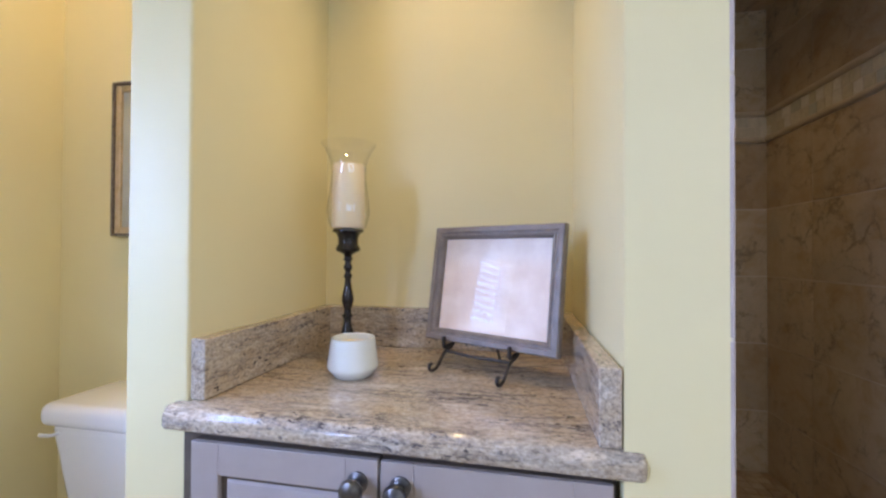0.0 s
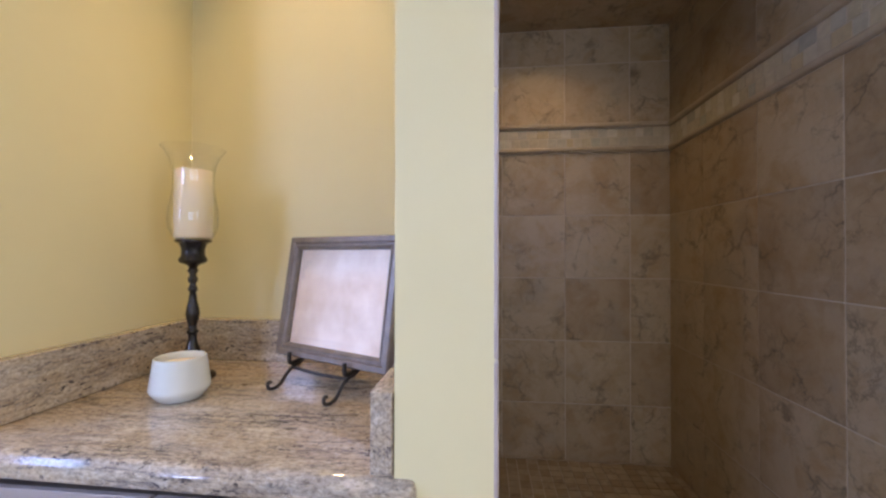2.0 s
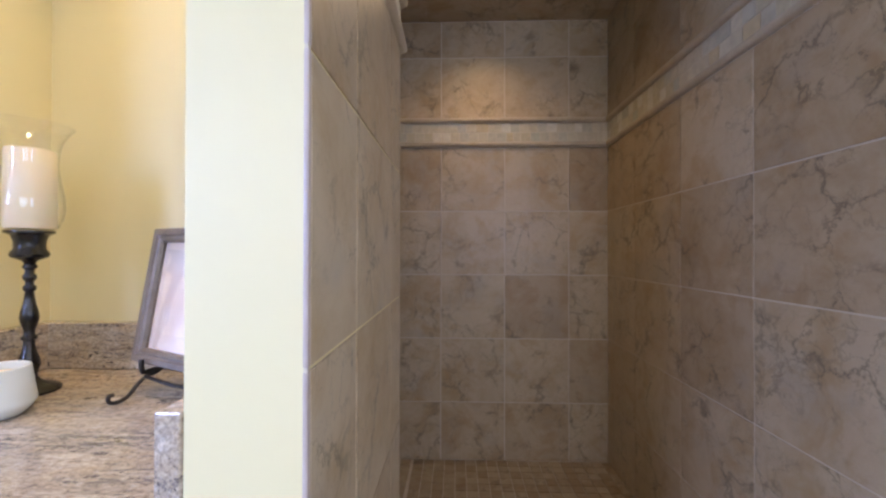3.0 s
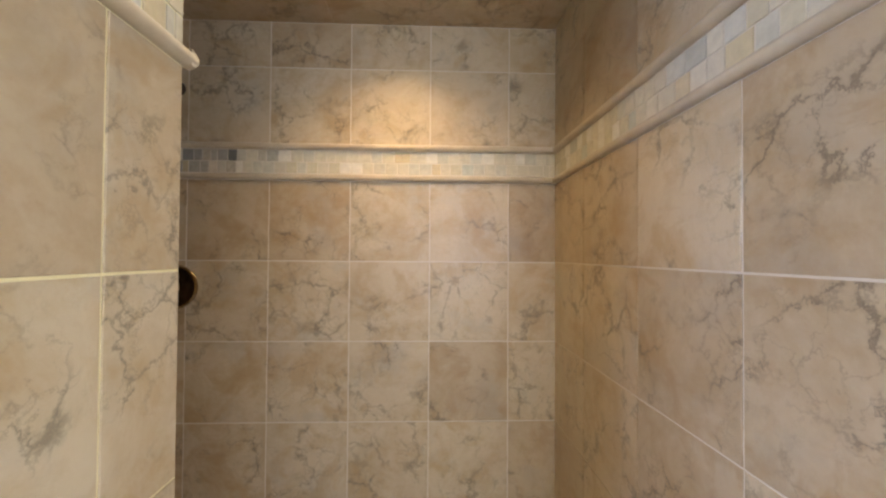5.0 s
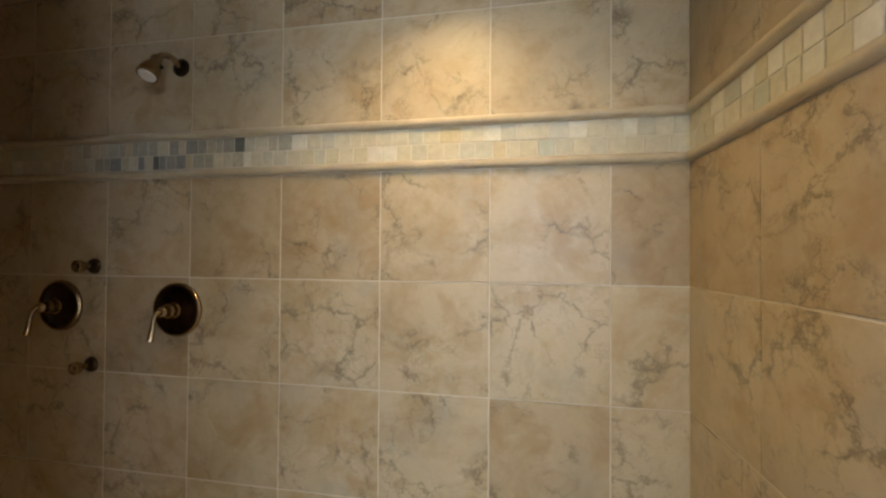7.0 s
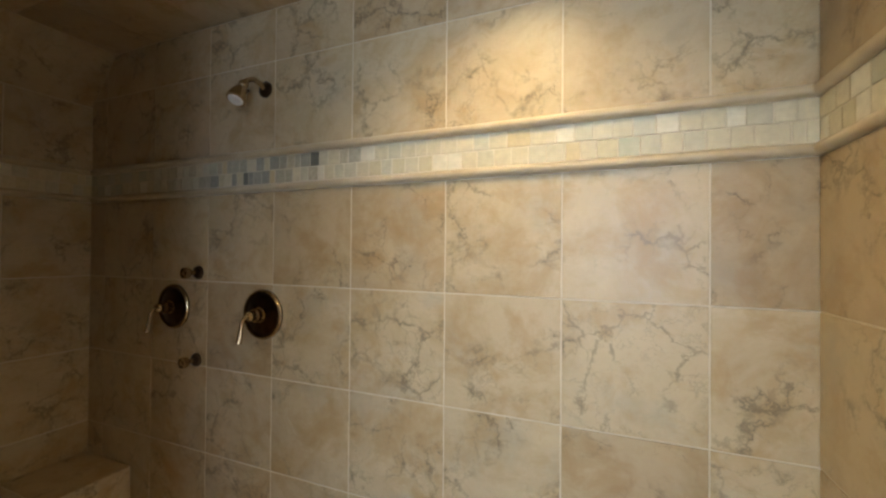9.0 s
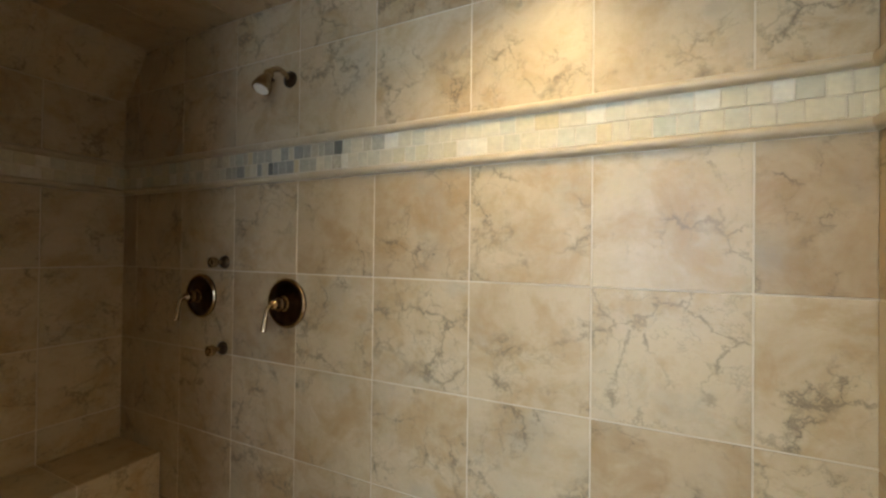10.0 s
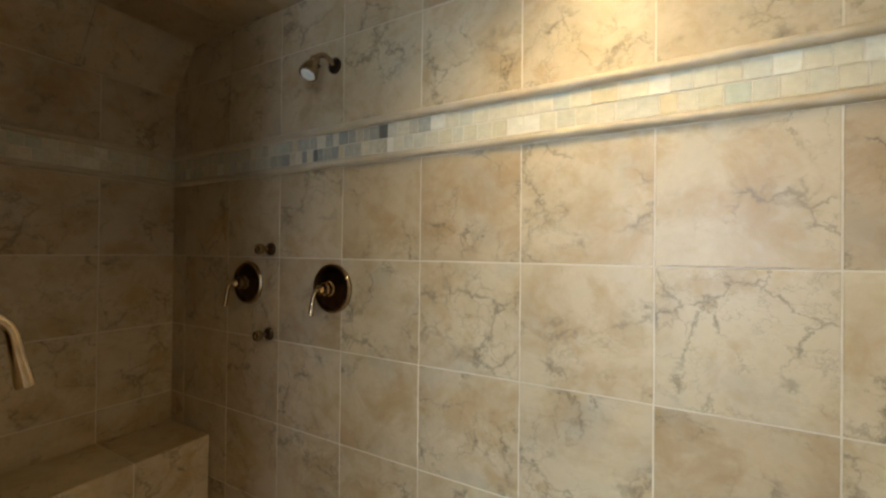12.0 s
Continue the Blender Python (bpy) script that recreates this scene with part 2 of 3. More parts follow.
def blown_glass():
    """A wall too thin to bend the light: clear, with a gloss that grows at the rim."""
    m, t, b = mat("thin_blown_glass")
    clear, gloss, both = nd(t, "BsdfTransparent"), nd(t, "BsdfAnisotropic", Roughness=0.03), t.nodes.new("ShaderNodeMixShader")
    rim = maths(t, "POWER", nd(t, "LayerWeight", Blend=0.5).outputs["Facing"], 3.0)
    t.links.new(maths(t, "ADD", maths(t, "MULTIPLY", rim, 0.55), 0.05), both.inputs["Fac"])
    t.links.new(clear.outputs["BSDF"], both.inputs[1])
    t.links.new(gloss.outputs["BSDF"], both.inputs[2])
    t.links.new(both.outputs["Shader"], t.nodes["Material Output"].inputs["Surface"])
    t.nodes.remove(b)
    return m


M_THIN = blown_glass()


def lens():
    m, t, b = mat("lamp_lens")
    b.inputs["Emission Color"].default_value = (1.0, 0.80, 0.52, 1)
    b.inputs["Emission Strength"].default_value = 6.0
    return m


M_LENS = lens()


# ---- mesh helpers ----
def box_bm(x0, x1, y0, y1, z0, z1, bevel=0.0, segments=2):
    bm = bmesh.new()
    bmesh.ops.create_cube(bm, size=1.0)
    for v in bm.verts:
        v.co = Vector((x0 + (v.co.x + 0.5) * (x1 - x0), y0 + (v.co.y + 0.5) * (y1 - y0), z0 + (v.co.z + 0.5) * (z1 - z0)))
    if bevel:
        bmesh.ops.bevel(bm, geom=bm.edges[:], offset=bevel, segments=segments, profile=0.5, affect="EDGES")
    return bm


def lathe(profile, steps=40):
    """A turned shape about z from (radius, height) pairs, bottom to top."""
    bm = bmesh.new()
    rings = []
    for r, z in profile:
        if r < 1e-5:
            rings.append([bm.verts.new((0, 0, z))])
        else:
            rings.append([bm.verts.new((r * math.cos(2 * math.pi * i / steps), r * math.sin(2 * math.pi * i / steps), z)) for i in range(steps)])
    for a, c in zip(rings, rings[1:]):
        for i in range(steps):
            j = (i + 1) % steps
            if len(a) == 1 and len(c) == 1:
                continue
            if len(a) == 1:
                bm.faces.new((a[0], c[j], c[i]))
            elif len(c) == 1:
                bm.faces.new((a[i], a[j], c[0]))
            else:
                bm.faces.new((a[i], a[j], c[j], c[i]))
    return bm


def tube(points, radii, steps=14):
    """A round rod through points, with a radius at each, its ends closed."""
    bm = bmesh.new()
    pts = [Vector(p) for p in points]
    rings, side = [], None
    for i, p in enumerate(pts):
        d = (pts[min(i + 1, len(pts) - 1)] - pts[max(i - 1, 0)]).normalized()
        if side is None:
            side = d.orthogonal().normalized()
        side = (side - d * side.dot(d)).normalized()
        up = d.cross(side)
        r = radii[i] if isinstance(radii, (list, tuple)) else radii
        rings.append([bm.verts.new(p + r * (side * math.cos(2 * math.pi * k / steps) + up * math.sin(2 * math.pi * k / steps))) for k in range(steps)])
    for a, c in zip(rings, rings[1:]):
        for k in range(steps):
            bm.faces.new((a[k], a[(k + 1) % steps], c[(k + 1) % steps], c[k]))
    bm.faces.new(rings[0][::-1])
    bm.faces.new(rings[-1])
    return bm


def smooth_points(points, per=6):
    """A soft line through a few points."""
    p = [Vector(q) for q in points]
    p = [2 * p[0] - p[1]] + p + [2 * p[-1] - p[-2]]
    out = []
    for i in range(1, len(p) - 2):
        for k in range(per):
            s = k / per
            a, b, c, d = p[i - 1:i + 3]
            out.append(0.5 * (2 * b + (c - a) * s + (2 * a - 5 * b + 4 * c - d) * s * s + (3 * b - a - 3 * c + d) * s ** 3))
    out.append(p[-2])
    return out


def merge(bm, other, m=None):
    me = bpy.data.meshes.new("tmp")
    other.to_mesh(me)
    other.free()
    if m is not None:
        me.transform(m)
    bm.from_mesh(me)
    bpy.data.meshes.remove(me)
    return bm


def to_mesh(name, bm, material, smooth=False):
    bmesh.ops.recalc_face_normals(bm, faces=bm.faces[:])
    me = bpy.data.meshes.new(name)
    bm.to_mesh(me)
    bm.free()
    me.materials.append(material)
    if smooth:
        me.shade_smooth()
        me.set_sharp_from_angle(angle=radians(40))
    return me


def part(name, bm, material, parent=None, label="", m=None, smooth=False):
    ob = new(name, to_mesh(name, bm, material, smooth))
    if m is not None:
        ob.matrix_basis = m
    ob.parent = parent
    if label:
        ob["label"] = label
    return ob


def thing(name, m, label, category, group=""):
    ob = new(name)
    ob.empty_display_size = 0.05
    ob.matrix_basis = m
    return tagged(ob, label, category, group)


def setting(name, bm, material, label, category="wall", smooth=False):
    return tagged(part(name, bm, material, None, "", None, smooth), label, category, "", "structure")


# ---- the bathroom's shell ----
BACK, RIGHT, LEFT, SHIP, CEIL, ROOM = 2.15, 1.25, -1.37, 1.14, 2.28, 2.44
NICHE_R, NICHE_B, ALCOVE_B, FRONT = 0.188, 0.98, 0.865, 0.463

wall_back = setting("wall_back", box_bm(-1.5, 1.4, BACK, BACK + 0.12, 0, 2.6), M_GROUT, "beige stone tiled back wall of the walk-in shower")
wall_right = setting("wall_right", box_bm(RIGHT, RIGHT + 0.12, 0.42, BACK - 0.002, 0, 2.6), M_GROUT, "beige stone tiled side wall of the shower")
wall_left = setting("wall_left", box_bm(LEFT - 0.12, LEFT, SHIP - 0.3, BACK - 0.002, 0, 2.6), M_GROUT, "beige stone tiled end wall above the shower bench")
def stepped_wall():
    """Thick behind the toilet, thinner behind the niche."""
    bm = box_bm(LEFT - 0.4, -0.56, ALCOVE_B, SHIP, 0, 2.6)
    return merge(bm, box_bm(-0.56, NICHE_R, NICHE_B, SHIP, 0, 2.6))


wall_front = setting("wall_front", stepped_wall(), M_PAINT, "yellow painted wall behind niche and toilet", "wall")
wall_jamb = setting("wall_jamb", box_bm(NICHE_R, 0.3135, FRONT, SHIP, 0, 2.6), M_PAINT, "pale yellow painted end of wall beside the shower", "wall")


def splayed_partition():
    bm = bmesh.new()
    plan = ((-0.628, 0.500), (-0.499, 0.500), (-0.492, NICHE_B + 0.02), (-0.628, NICHE_B + 0.02))
    low = [bm.verts.new((x, y, 0)) for x, y in plan]
    high = [bm.verts.new((x, y, ROOM)) for x, y in plan]
    bm.faces.new(low[::-1]), bm.faces.new(high)
    for i in range(4):
        bm.faces.new((low[i], low[(i + 1) % 4], high[(i + 1) % 4], high[i]))
    bmesh.ops.bevel(bm, geom=[e for e in bm.edges if abs(e.verts[0].co.z - e.verts[1].co.z) > 1], offset=0.006, segments=3, profile=0.5, affect="EDGES")
    return bm


wall_partition = setting("wall_partition", splayed_partition(), M_PAINT, "pale yellow painted wall between toilet and niche", "wall", True)


def wall_with_holes(axis, at, thick, a0, a1, z1, holes):
    """A wall across axis with openings (from, to, bottom, top), in order along it."""
    bm = bmesh.new()
    pieces, u = [], a0
    for h0, h1, w0, w1 in holes:
        pieces += [(u, h0, 0, z1), (h0, h1, 0, w0), (h0, h1, w1, z1)]
        u = h1
    for u0, u1, w0, w1 in pieces + [(u, a1, 0, z1)]:
        if axis == "x":
            merge(bm, box_bm(at, at + thick, u0, u1, w0, w1))
        else:
            merge(bm, box_bm(u0, u1, at, at + thick, w0, w1))
    return bm


# the first opening is added, only to let the side fill in
wall_window = setting("wall_window", wall_with_holes("x", -1.42, 0.135, -2.2, ALCOVE_B + 0.02, ROOM, ((-1.62, -0.88, 1.00, 1.90), (-0.25, 0.05, 1.06, 1.50))), M_PAINT, "yellow painted side wall with a window near the toilet and an added one", "wall")
wall_rear = setting("wall_rear", wall_with_holes("y", -2.32, 0.12, -1.42, 2.2, ROOM, ((0.45, 2.10, 0.95, 2.05),)), M_PAINT, "yellow painted rear wall with a window", "wall")
wall_room_right = setting("wall_room_right", wall_with_holes("x", 2.2, 0.12, -2.32, 0.42, ROOM, ((-1.50, -0.50, 1.00, 2.00),)), M_PAINT, "yellow painted bathroom wall with a window", "wall")
wall_return_right = setting("wall_return_right", box_bm(RIGHT + 0.122, 2.32, 0.42, 0.54, 0, ROOM), M_PAINT, "yellow painted bathroom wall beside the shower", "wall")
wall_header = setting("wall_header", box_bm(0.3155, RIGHT - 0.002, FRONT, FRONT + 0.11, CEIL + 0.002, 2.6), M_PAINT, "yellow painted header over the shower opening", "wall")
floor = setting("floor", box_bm(-1.5, 2.32, -2.32, 2.27, -0.12, -0.006), M_GROUT, "pale grout bed of the tiled bathroom floor", "floor")
ceiling = setting("ceiling", box_bm(-1.5, 2.32, -2.32, NICHE_B + 0.05, ROOM, ROOM + 0.1), M_WHITEPAINT, "white painted bathroom ceiling", "ceiling")


# ---- tiles ----
TILE_MESHES = {}


def tile_mesh(w, h, t, inset, material, name):
    """A flat tile, its corner at the origin, lying in x and y, with eased edges."""
    key = (round(w, 4), round(h, 4), t, material.name)
    if key not in TILE_MESHES:
        verts, faces = [], []
        for z, d in ((0, 0), (t - inset * 0.6, 0), (t, inset)):
            verts += [(d, d, z), (w - d, d, z), (w - d, h - d, z), (d, h - d, z)]
        for k in (0, 4):
            for i in range(4):
                j = (i + 1) % 4
                faces.append((k + i, k + j, k + 4 + j, k + 4 + i))
        faces.append((8, 9, 10, 11))
        me = bpy.data.meshes.new(name)
        me.from_pydata(verts, [], faces)
        me.materials.append(material)
        TILE_MESHES[key] = me
    return TILE_MESHES[key]


def tiled(parent, frame_m, us, vs, joint=0.0043, t=0.0024, inset=0.0012, material=None, name="tile", jitter=0.0):
    """Tiles between the grid lines us and vs, in the plane's own frame (x along, y up, z out)."""
    for u0, u1 in zip(us, us[1:]):
        for v0, v1 in zip(vs, vs[1:]):
            stone = material or M_TILE
            # darker slate-grey pieces gather in one stretch of the back wall's band
            if stone is M_MOSAIC and parent is wall_back and SLATE.random() < 0.65 * math.exp(-((u0 + 0.35) / 0.36) ** 4):
                stone = M_SLATE
            me = tile_mesh(u1 - u0 - joint, v1 - v0 - joint, t, inset, stone, name)
            ob = new(name, me)
            lift = random.uniform(0, jitter)
            ob.matrix_basis = frame_m @ Matrix.Translation((u0 + joint / 2, v0 + joint / 2, lift))
            ob.parent = parent


def plane_frame(origin, u, v):
    u, v = Vector(u), Vector(v)
    n = u.cross(v)
    m = Matrix((u, v, n)).transposed().to_4x4()
    m.translation = origin
    return m


ROWS_LOW = (0.0, 0.30, 0.63, 0.96, 1.29, 1.622)
ROWS_HIGH = (1.774, 2.09, CEIL)
BACK_COLS = (LEFT, -1.26, -0.93, -0.60, -0.27, 0.06, 0.39, 0.72, 1.05, RIGHT)
RIGHT_COLS = tuple(BACK - y for y in (BACK, 1.836, 1.481, 1.140, 0.809, 0.465))


def pencil(length):
    """A half-round stone rail along x, its back at z = 0."""
    bm = bmesh.new()
    prof = [(-0.0135, 0.0), (-0.0135, 0.006), (-0.010, 0.014), (-0.004, 0.0185), (0.004, 0.0185), (0.010, 0.014), (0.0135, 0.006), (0.0135, 0.0)]
    n = max(2, int(length / 0.1))
    rows = [[bm.verts.new((length * i / n, y + random.uniform(-0.0008, 0.0008), z)) for y, z in prof] for i in range(n + 1)]
    for a, c in zip(rows, rows[1:]):
        for k in range(len(prof) - 1):
            bm.faces.new((a[k], a[k + 1], c[k + 1], c[k]))
    bm.faces.new(rows[0]), bm.faces.new(rows[-1][::-1])
    return bm


def band(parent, frame_m, u0, u1, over0=0.0, over1=0.0):
    """Two pencil rails with two rows of small stone mosaic between them."""
    for z in (1.636, 1.762):
        part("pencil_rail", pencil(u1 - u0 + over0 + over1), M_PENCIL, parent, "", frame_m @ Matrix.Translation((u0 - over0, z, 0)), True)
    for v0, v1 in ((1.6505, 1.699), (1.699, 1.7475)):
        us = [u0]
        while u1 - us[-1] > 0.09:
            # narrower pieces where the slate gathers
            slim = parent is wall_back and -0.75 < us[-1] < 0.03
            us.append(us[-1] + random.choice((0.026, 0.034, 0.038, 0.042, 0.046) if slim else (0.038, 0.046, 0.046, 0.046, 0.050, 0.050, 0.066)))
        us += [us[-1] + (u1 - us[-1]) / 2, u1]
        tiled(parent, frame_m, us, (v0, v1), 0.0030, 0.0019, 0.0013, M_MOSAIC, "mosaic_tile", 0.0010)


F_BACK = plane_frame((0, BACK, 0), (1, 0, 0), (0, 0, 1))
F_RIGHT = plane_frame((RIGHT, BACK, 0), (0, -1, 0), (0, 0, 1))
F_LEFT = plane_frame((LEFT, 0, 0), (0, 1, 0), (0, 0, 1))
F_JAMB = plane_frame((0.3135, 0, 0), (0, 1, 0), (0, 0, 1))
F_FRONT = plane_frame((0, SHIP, 0), (-1, 0, 0), (0, 0, 1))
LEFT_COLS = (SHIP, 1.24, 1.55, 1.851, BACK)
JAMB_COLS = (0.4705, 0.665, 0.987, SHIP)
FRONT_COLS = (-0.3135, -0.06, 0.27, 0.60, 0.93, 1.26, -LEFT)
for par, fr, cols in ((wall_back, F_BACK, BACK_COLS), (wall_right, F_RIGHT, RIGHT_COLS), (wall_left, F_LEFT, LEFT_COLS),
                      (wall_jamb, F_JAMB, JAMB_COLS), (wall_front, F_FRONT, FRONT_COLS)):
    for rows in (ROWS_LOW, ROWS_HIGH if par is not wall_left else (1.774, 2.06)):
        tiled(par, fr, cols, rows)
    reach = 0.016 if par is wall_jamb else 0.0
    band(par, fr, cols[0], cols[-1], 0.016 if par is wall_front else 0.0, reach)

# rounded edge trim pieces up the jamb's corner, with pale joints between them
trim_bed = setting("trim", box_bm(0.3115, 0.3153, 0.4628, 0.4698, 0.0, CEIL), M_GROUT, "pale grout bed under the corner trim", "trim")
for z0, z1 in zip((0.0,) + ROWS_LOW[1:5] + (1.622, 1.95), ROWS_LOW[1:5] + (1.622, 1.95, CEIL)):
    part("trim_piece", box_bm(0.3105, 0.3165, 0.4618, 0.4706, z0 + 0.002, z1 - 0.002, 0.002, 2), M_EDGE, trim_bed)


def ceiling_tiles():
    """The flat tiled ceiling, and the sloped strip above the bench, in one mesh."""
    bm = box_bm(0.3155, 1.4, 0.59, SHIP, CEIL + 0.006, CEIL + 0.1)
    merge(bm, box_bm(-1.5, 1.4, SHIP, BACK - 0.002, CEIL + 0.006, CEIL + 0.1))
    xs = [-1.20, -0.93, -0.60, -0.27, 0.06, 0.3175, 0.64, 0.97, RIGHT]
    ys = [0.59, 0.85, SHIP, 1.49, 1.82, BACK]
    for x0, x1 in zip(xs, xs[1:]):
        for y0, y1 in zip(ys, ys[1:]):
            if x0 < 0.3 and y0 < SHIP - 0.01:
                continue
            merge(bm, box_bm(x0 + 0.002, x1 - 0.002, y0 + 0.002, y1 - 0.002, CEIL, CEIL + 0.006))
    rise = Vector((-1.20 - LEFT, 0, CEIL - 2.06))
    along = rise.normalized()
    m = plane_frame((LEFT, SHIP, 2.06), (0, 1, 0), along)
    for y0, y1 in ((0, 0.30), (0.30, 0.63), (0.63, BACK - SHIP)):
        merge(bm, box_bm(y0 + 0.002, y1 - 0.002, 0.002, rise.length - 0.002, -0.02, 0.0), m)
    merge(bm, box_bm(0, BACK - SHIP - 0.004, 0, rise.length, -0.06, -0.004), m)
    return bm


shower_ceiling = setting("ceiling_shower", ceiling_tiles(), M_TILE, "beige stone tiled shower ceiling with a sloped end", "ceiling")


# ---- shower floor ----
def floor_grid(x0, x1, y0, y1, step):
    xs = [x0 + step * i for i in range(round((x1 - x0) / step) + 1)]
    ys = [y0 + step * i for i in range(round((y1 - y0) / step) + 1)]
    return xs, ys


def joined_floor(x0, x1, y0, y1, step, joint, skip=None):
    verts, faces = [], []
    xs, ys = floor_grid(x0, x1, y0, y1, step)
    for xa, xb in zip(xs, xs[1:]):
        for ya, yb in zip(ys, ys[1:]):
            if skip and skip[0] <= (xa + xb) / 2 <= skip[1] and skip[2] <= (ya + yb) / 2 <= skip[3]:
                continue
            k, j = len(verts), joint / 2
            for z, d in ((-0.006, 0), (-0.001, 0), (0, 0.0015)):
                verts += [(xa + j + d, ya + j + d, z), (xb - j - d, ya + j + d, z), (xb - j - d, yb - j - d, z), (xa + j + d, yb - j - d, z)]
            for q in (0, 4):
                for i in range(4):
                    faces.append((k + q + i, k + q + (i + 1) % 4, k + q + 4 + (i + 1) % 4, k + q + 4 + i))
            faces.append((k + 8, k + 9, k + 10, k + 11))
    me = bpy.data.meshes.new("floor_tiles")
    me.from_pydata(verts, [], faces)
    me.materials.append(M_FLOORTILE)
    return me


FX, FY = floor_grid(0.25, RIGHT, 1.40, BACK, 0.0536)
tiled(floor, plane_frame((0, 0, -0.006), (1, 0, 0), (0, 1, 0)), FX, FY, 0.0035, 0.006, 0.0015, M_FLOORTILE, "floor_tile")
for nm, args in (("shower_floor_tiles", (LEFT, RIGHT, SHIP, BACK, 0.0536, 0.0035, (0.25, 1.3, 1.40, 2.2))), ("bath_floor_tiles", (-1.29, 2.01, -2.19, 1.11, 0.33, 0.004))):
    ob = new(nm, joined_floor(*args))
    ob.parent = floor
    tagged(ob, "small beige stone floor tiles with pale joints", "", "", "stuff")


# ---- shower bench ----
def shower_bench():
    b = thing("shower_bench", pose(0, 0, 0), "beige stone tiled shower bench built along the end wall", "bench")
    part("body", box_bm(LEFT + 0.006, -1.045, SHIP + 0.008, BACK - 0.008, 0, 0.488), M_GROUT, b)
    fr = plane_frame((-1.045, SHIP + 0.008, 0), (0, 1, 0), (0, 0, 1))
    L = BACK - SHIP - 0.016
    tiled(b, fr, (0, 0.37, 0.704, L), (0.0, 0.17, 0.489))
    fr = plane_frame((LEFT + 0.006, SHIP + 0.008, 0.488), (1, 0, 0), (0, 1, 0))
    tiled(b, fr, (0, 0.3235), (0, 0.37, 0.704, L))
    return b


shower_bench()


# ---- shower fittings ----
def valve(m, label):
    """A round plate with a ringed hub and a lever hanging from it; the wall is at y = 0 and it faces -y."""
    v = thing("shower_valve", m, label, "shower valve", "shower valves")
    face = pose(0, 0, 0, 90)
    part("plate", lathe([(0.0, 0), (0.089, 0), (0.089, 0.005), (0.084, 0.011), (0.078, 0.011), (0.072, 0.007), (0.050, 0.013), (0.030, 0.018), (0, 0.018)], 56), M_BRONZE, v, "dark bronze round plate", face, True)
    part("rim", lathe([(0.081, 0.010), (0.089, 0.004), (0.090, 0.007), (0.086, 0.0125), (0.081, 0.0125)], 56), M_LEVER, v, "worn bright rim", face, True)
    part("hub", lathe([(0.028, 0.014), (0.028, 0.022), (0.022, 0.025), (0.022, 0.033), (0.025, 0.036), (0.025, 0.042), (0.018, 0.046), (0.016, 0.060), (0.018, 0.064), (0.013, 0.074), (0, 0.076)], 32), M_LEVER, v, "ringed bronze hub", face, True)
    pts = smooth_points([(0, -0.064, 0), (0, -0.080, -0.003), (0, -0.091, -0.016), (0, -0.097, -0.045), (0, -0.103, -0.078), (0, -0.105, -0.086)])
    n = len(pts) - 1
    part("lever", tube(pts, [0.0095 - 0.003 * math.sin(math.pi * min(1, i / n * 1.25)) for i in range(n + 1)]), M_LEVER, v, "bent worn bronze lever", None, True)
    return v


valve(pose(-0.307, BACK - 0.005, 1.183), "oil-rubbed bronze shower valve with hanging lever")
valve(pose(-0.782, BACK - 0.005, 1.183), "oil-rubbed bronze shower valve between two body sprays")
valve(pose(0.065, SHIP + 0.005, 1.238, 0, 0, 180), "oil-rubbed bronze shower valve on the near wall")


def body_spray(m):
    s = thing("body_spray", m, "small bronze body spray on the tiled wall", "body spray", "body sprays beside the valve")
    face = pose(0, 0, 0, 90)
    part("flange", lathe([(0, 0), (0.027, 0), (0.027, 0.004), (0.022, 0.012), (0.012, 0.016), (0, 0.016)], 32), M_BRONZE, s, "", face, True)
    part("stem", lathe([(0.009, 0.012), (0.009, 0.040), (0, 0.040)], 20), M_LEVER, s, "", face, True)
    part("nozzle", lathe([(0.010, 0.034), (0.018, 0.040), (0.021, 0.048), (0.021, 0.062), (0.018, 0.064), (0.016, 0.058), (0.009, 0.058), (0.008, 0.063), (0.0, 0.063)], 28), M_LEVER, s, "ribbed nozzle with a hollow face", face, True)
    return s


body_spray(pose(-0.645, BACK - 0.005, 1.323))
body_spray(pose(-0.65, BACK - 0.005, 0.983))


def shower_head(m):
    s = thing("overhead_shower", m, "bronze shower head on a short bent arm", "shower head")
    face = pose(0, 0, 0, 90)
    part("flange", lathe([(0, 0), (0.030, 0), (0.029, 0.006), (0.020, 0.012), (0.012, 0.014), (0, 0.014)], 32), M_BRONZE, s, "", face, True)
    pts = smooth_points([(0, -0.005, 0), (0, -0.030, 0.012), (0, -0.058, 0.014), (0, -0.085, -0.002), (0, -0.098, -0.020)])
    part("arm", tube(pts, 0.0095), M_LEVER, s, "bent worn bronze arm", None, True)
    tip = pose(0, -0.094, -0.014, 180 - 26)
    part("swivel", lathe([(0, -0.006), (0.014, -0.004), (0.017, 0.006), (0.014, 0.016), (0.011, 0.020), (0, 0.020)], 28), M_LEVER, s, "", tip, True)
    part("bell", lathe([(0, 0.014), (0.012, 0.016), (0.020, 0.026), (0.027, 0.046), (0.031, 0.066), (0.031, 0.074), (0.027, 0.075), (0, 0.073)], 36), M_LEVER, s, "worn bronze bell", tip, True)
    part("spray_face", lathe([(0, 0.074), (0.024, 0.0755), (0.022, 0.079), (0, 0.080)], 32), M_NOZZLE, s, "white rubber spray face", tip, True)
    part("knob", lathe([(0, 0), (0.006, 0), (0.007, 0.012), (0, 0.014)], 16), M_BRONZE, s, "", tip @ pose(0, -0.014, 0.010, 90), True)
    return s


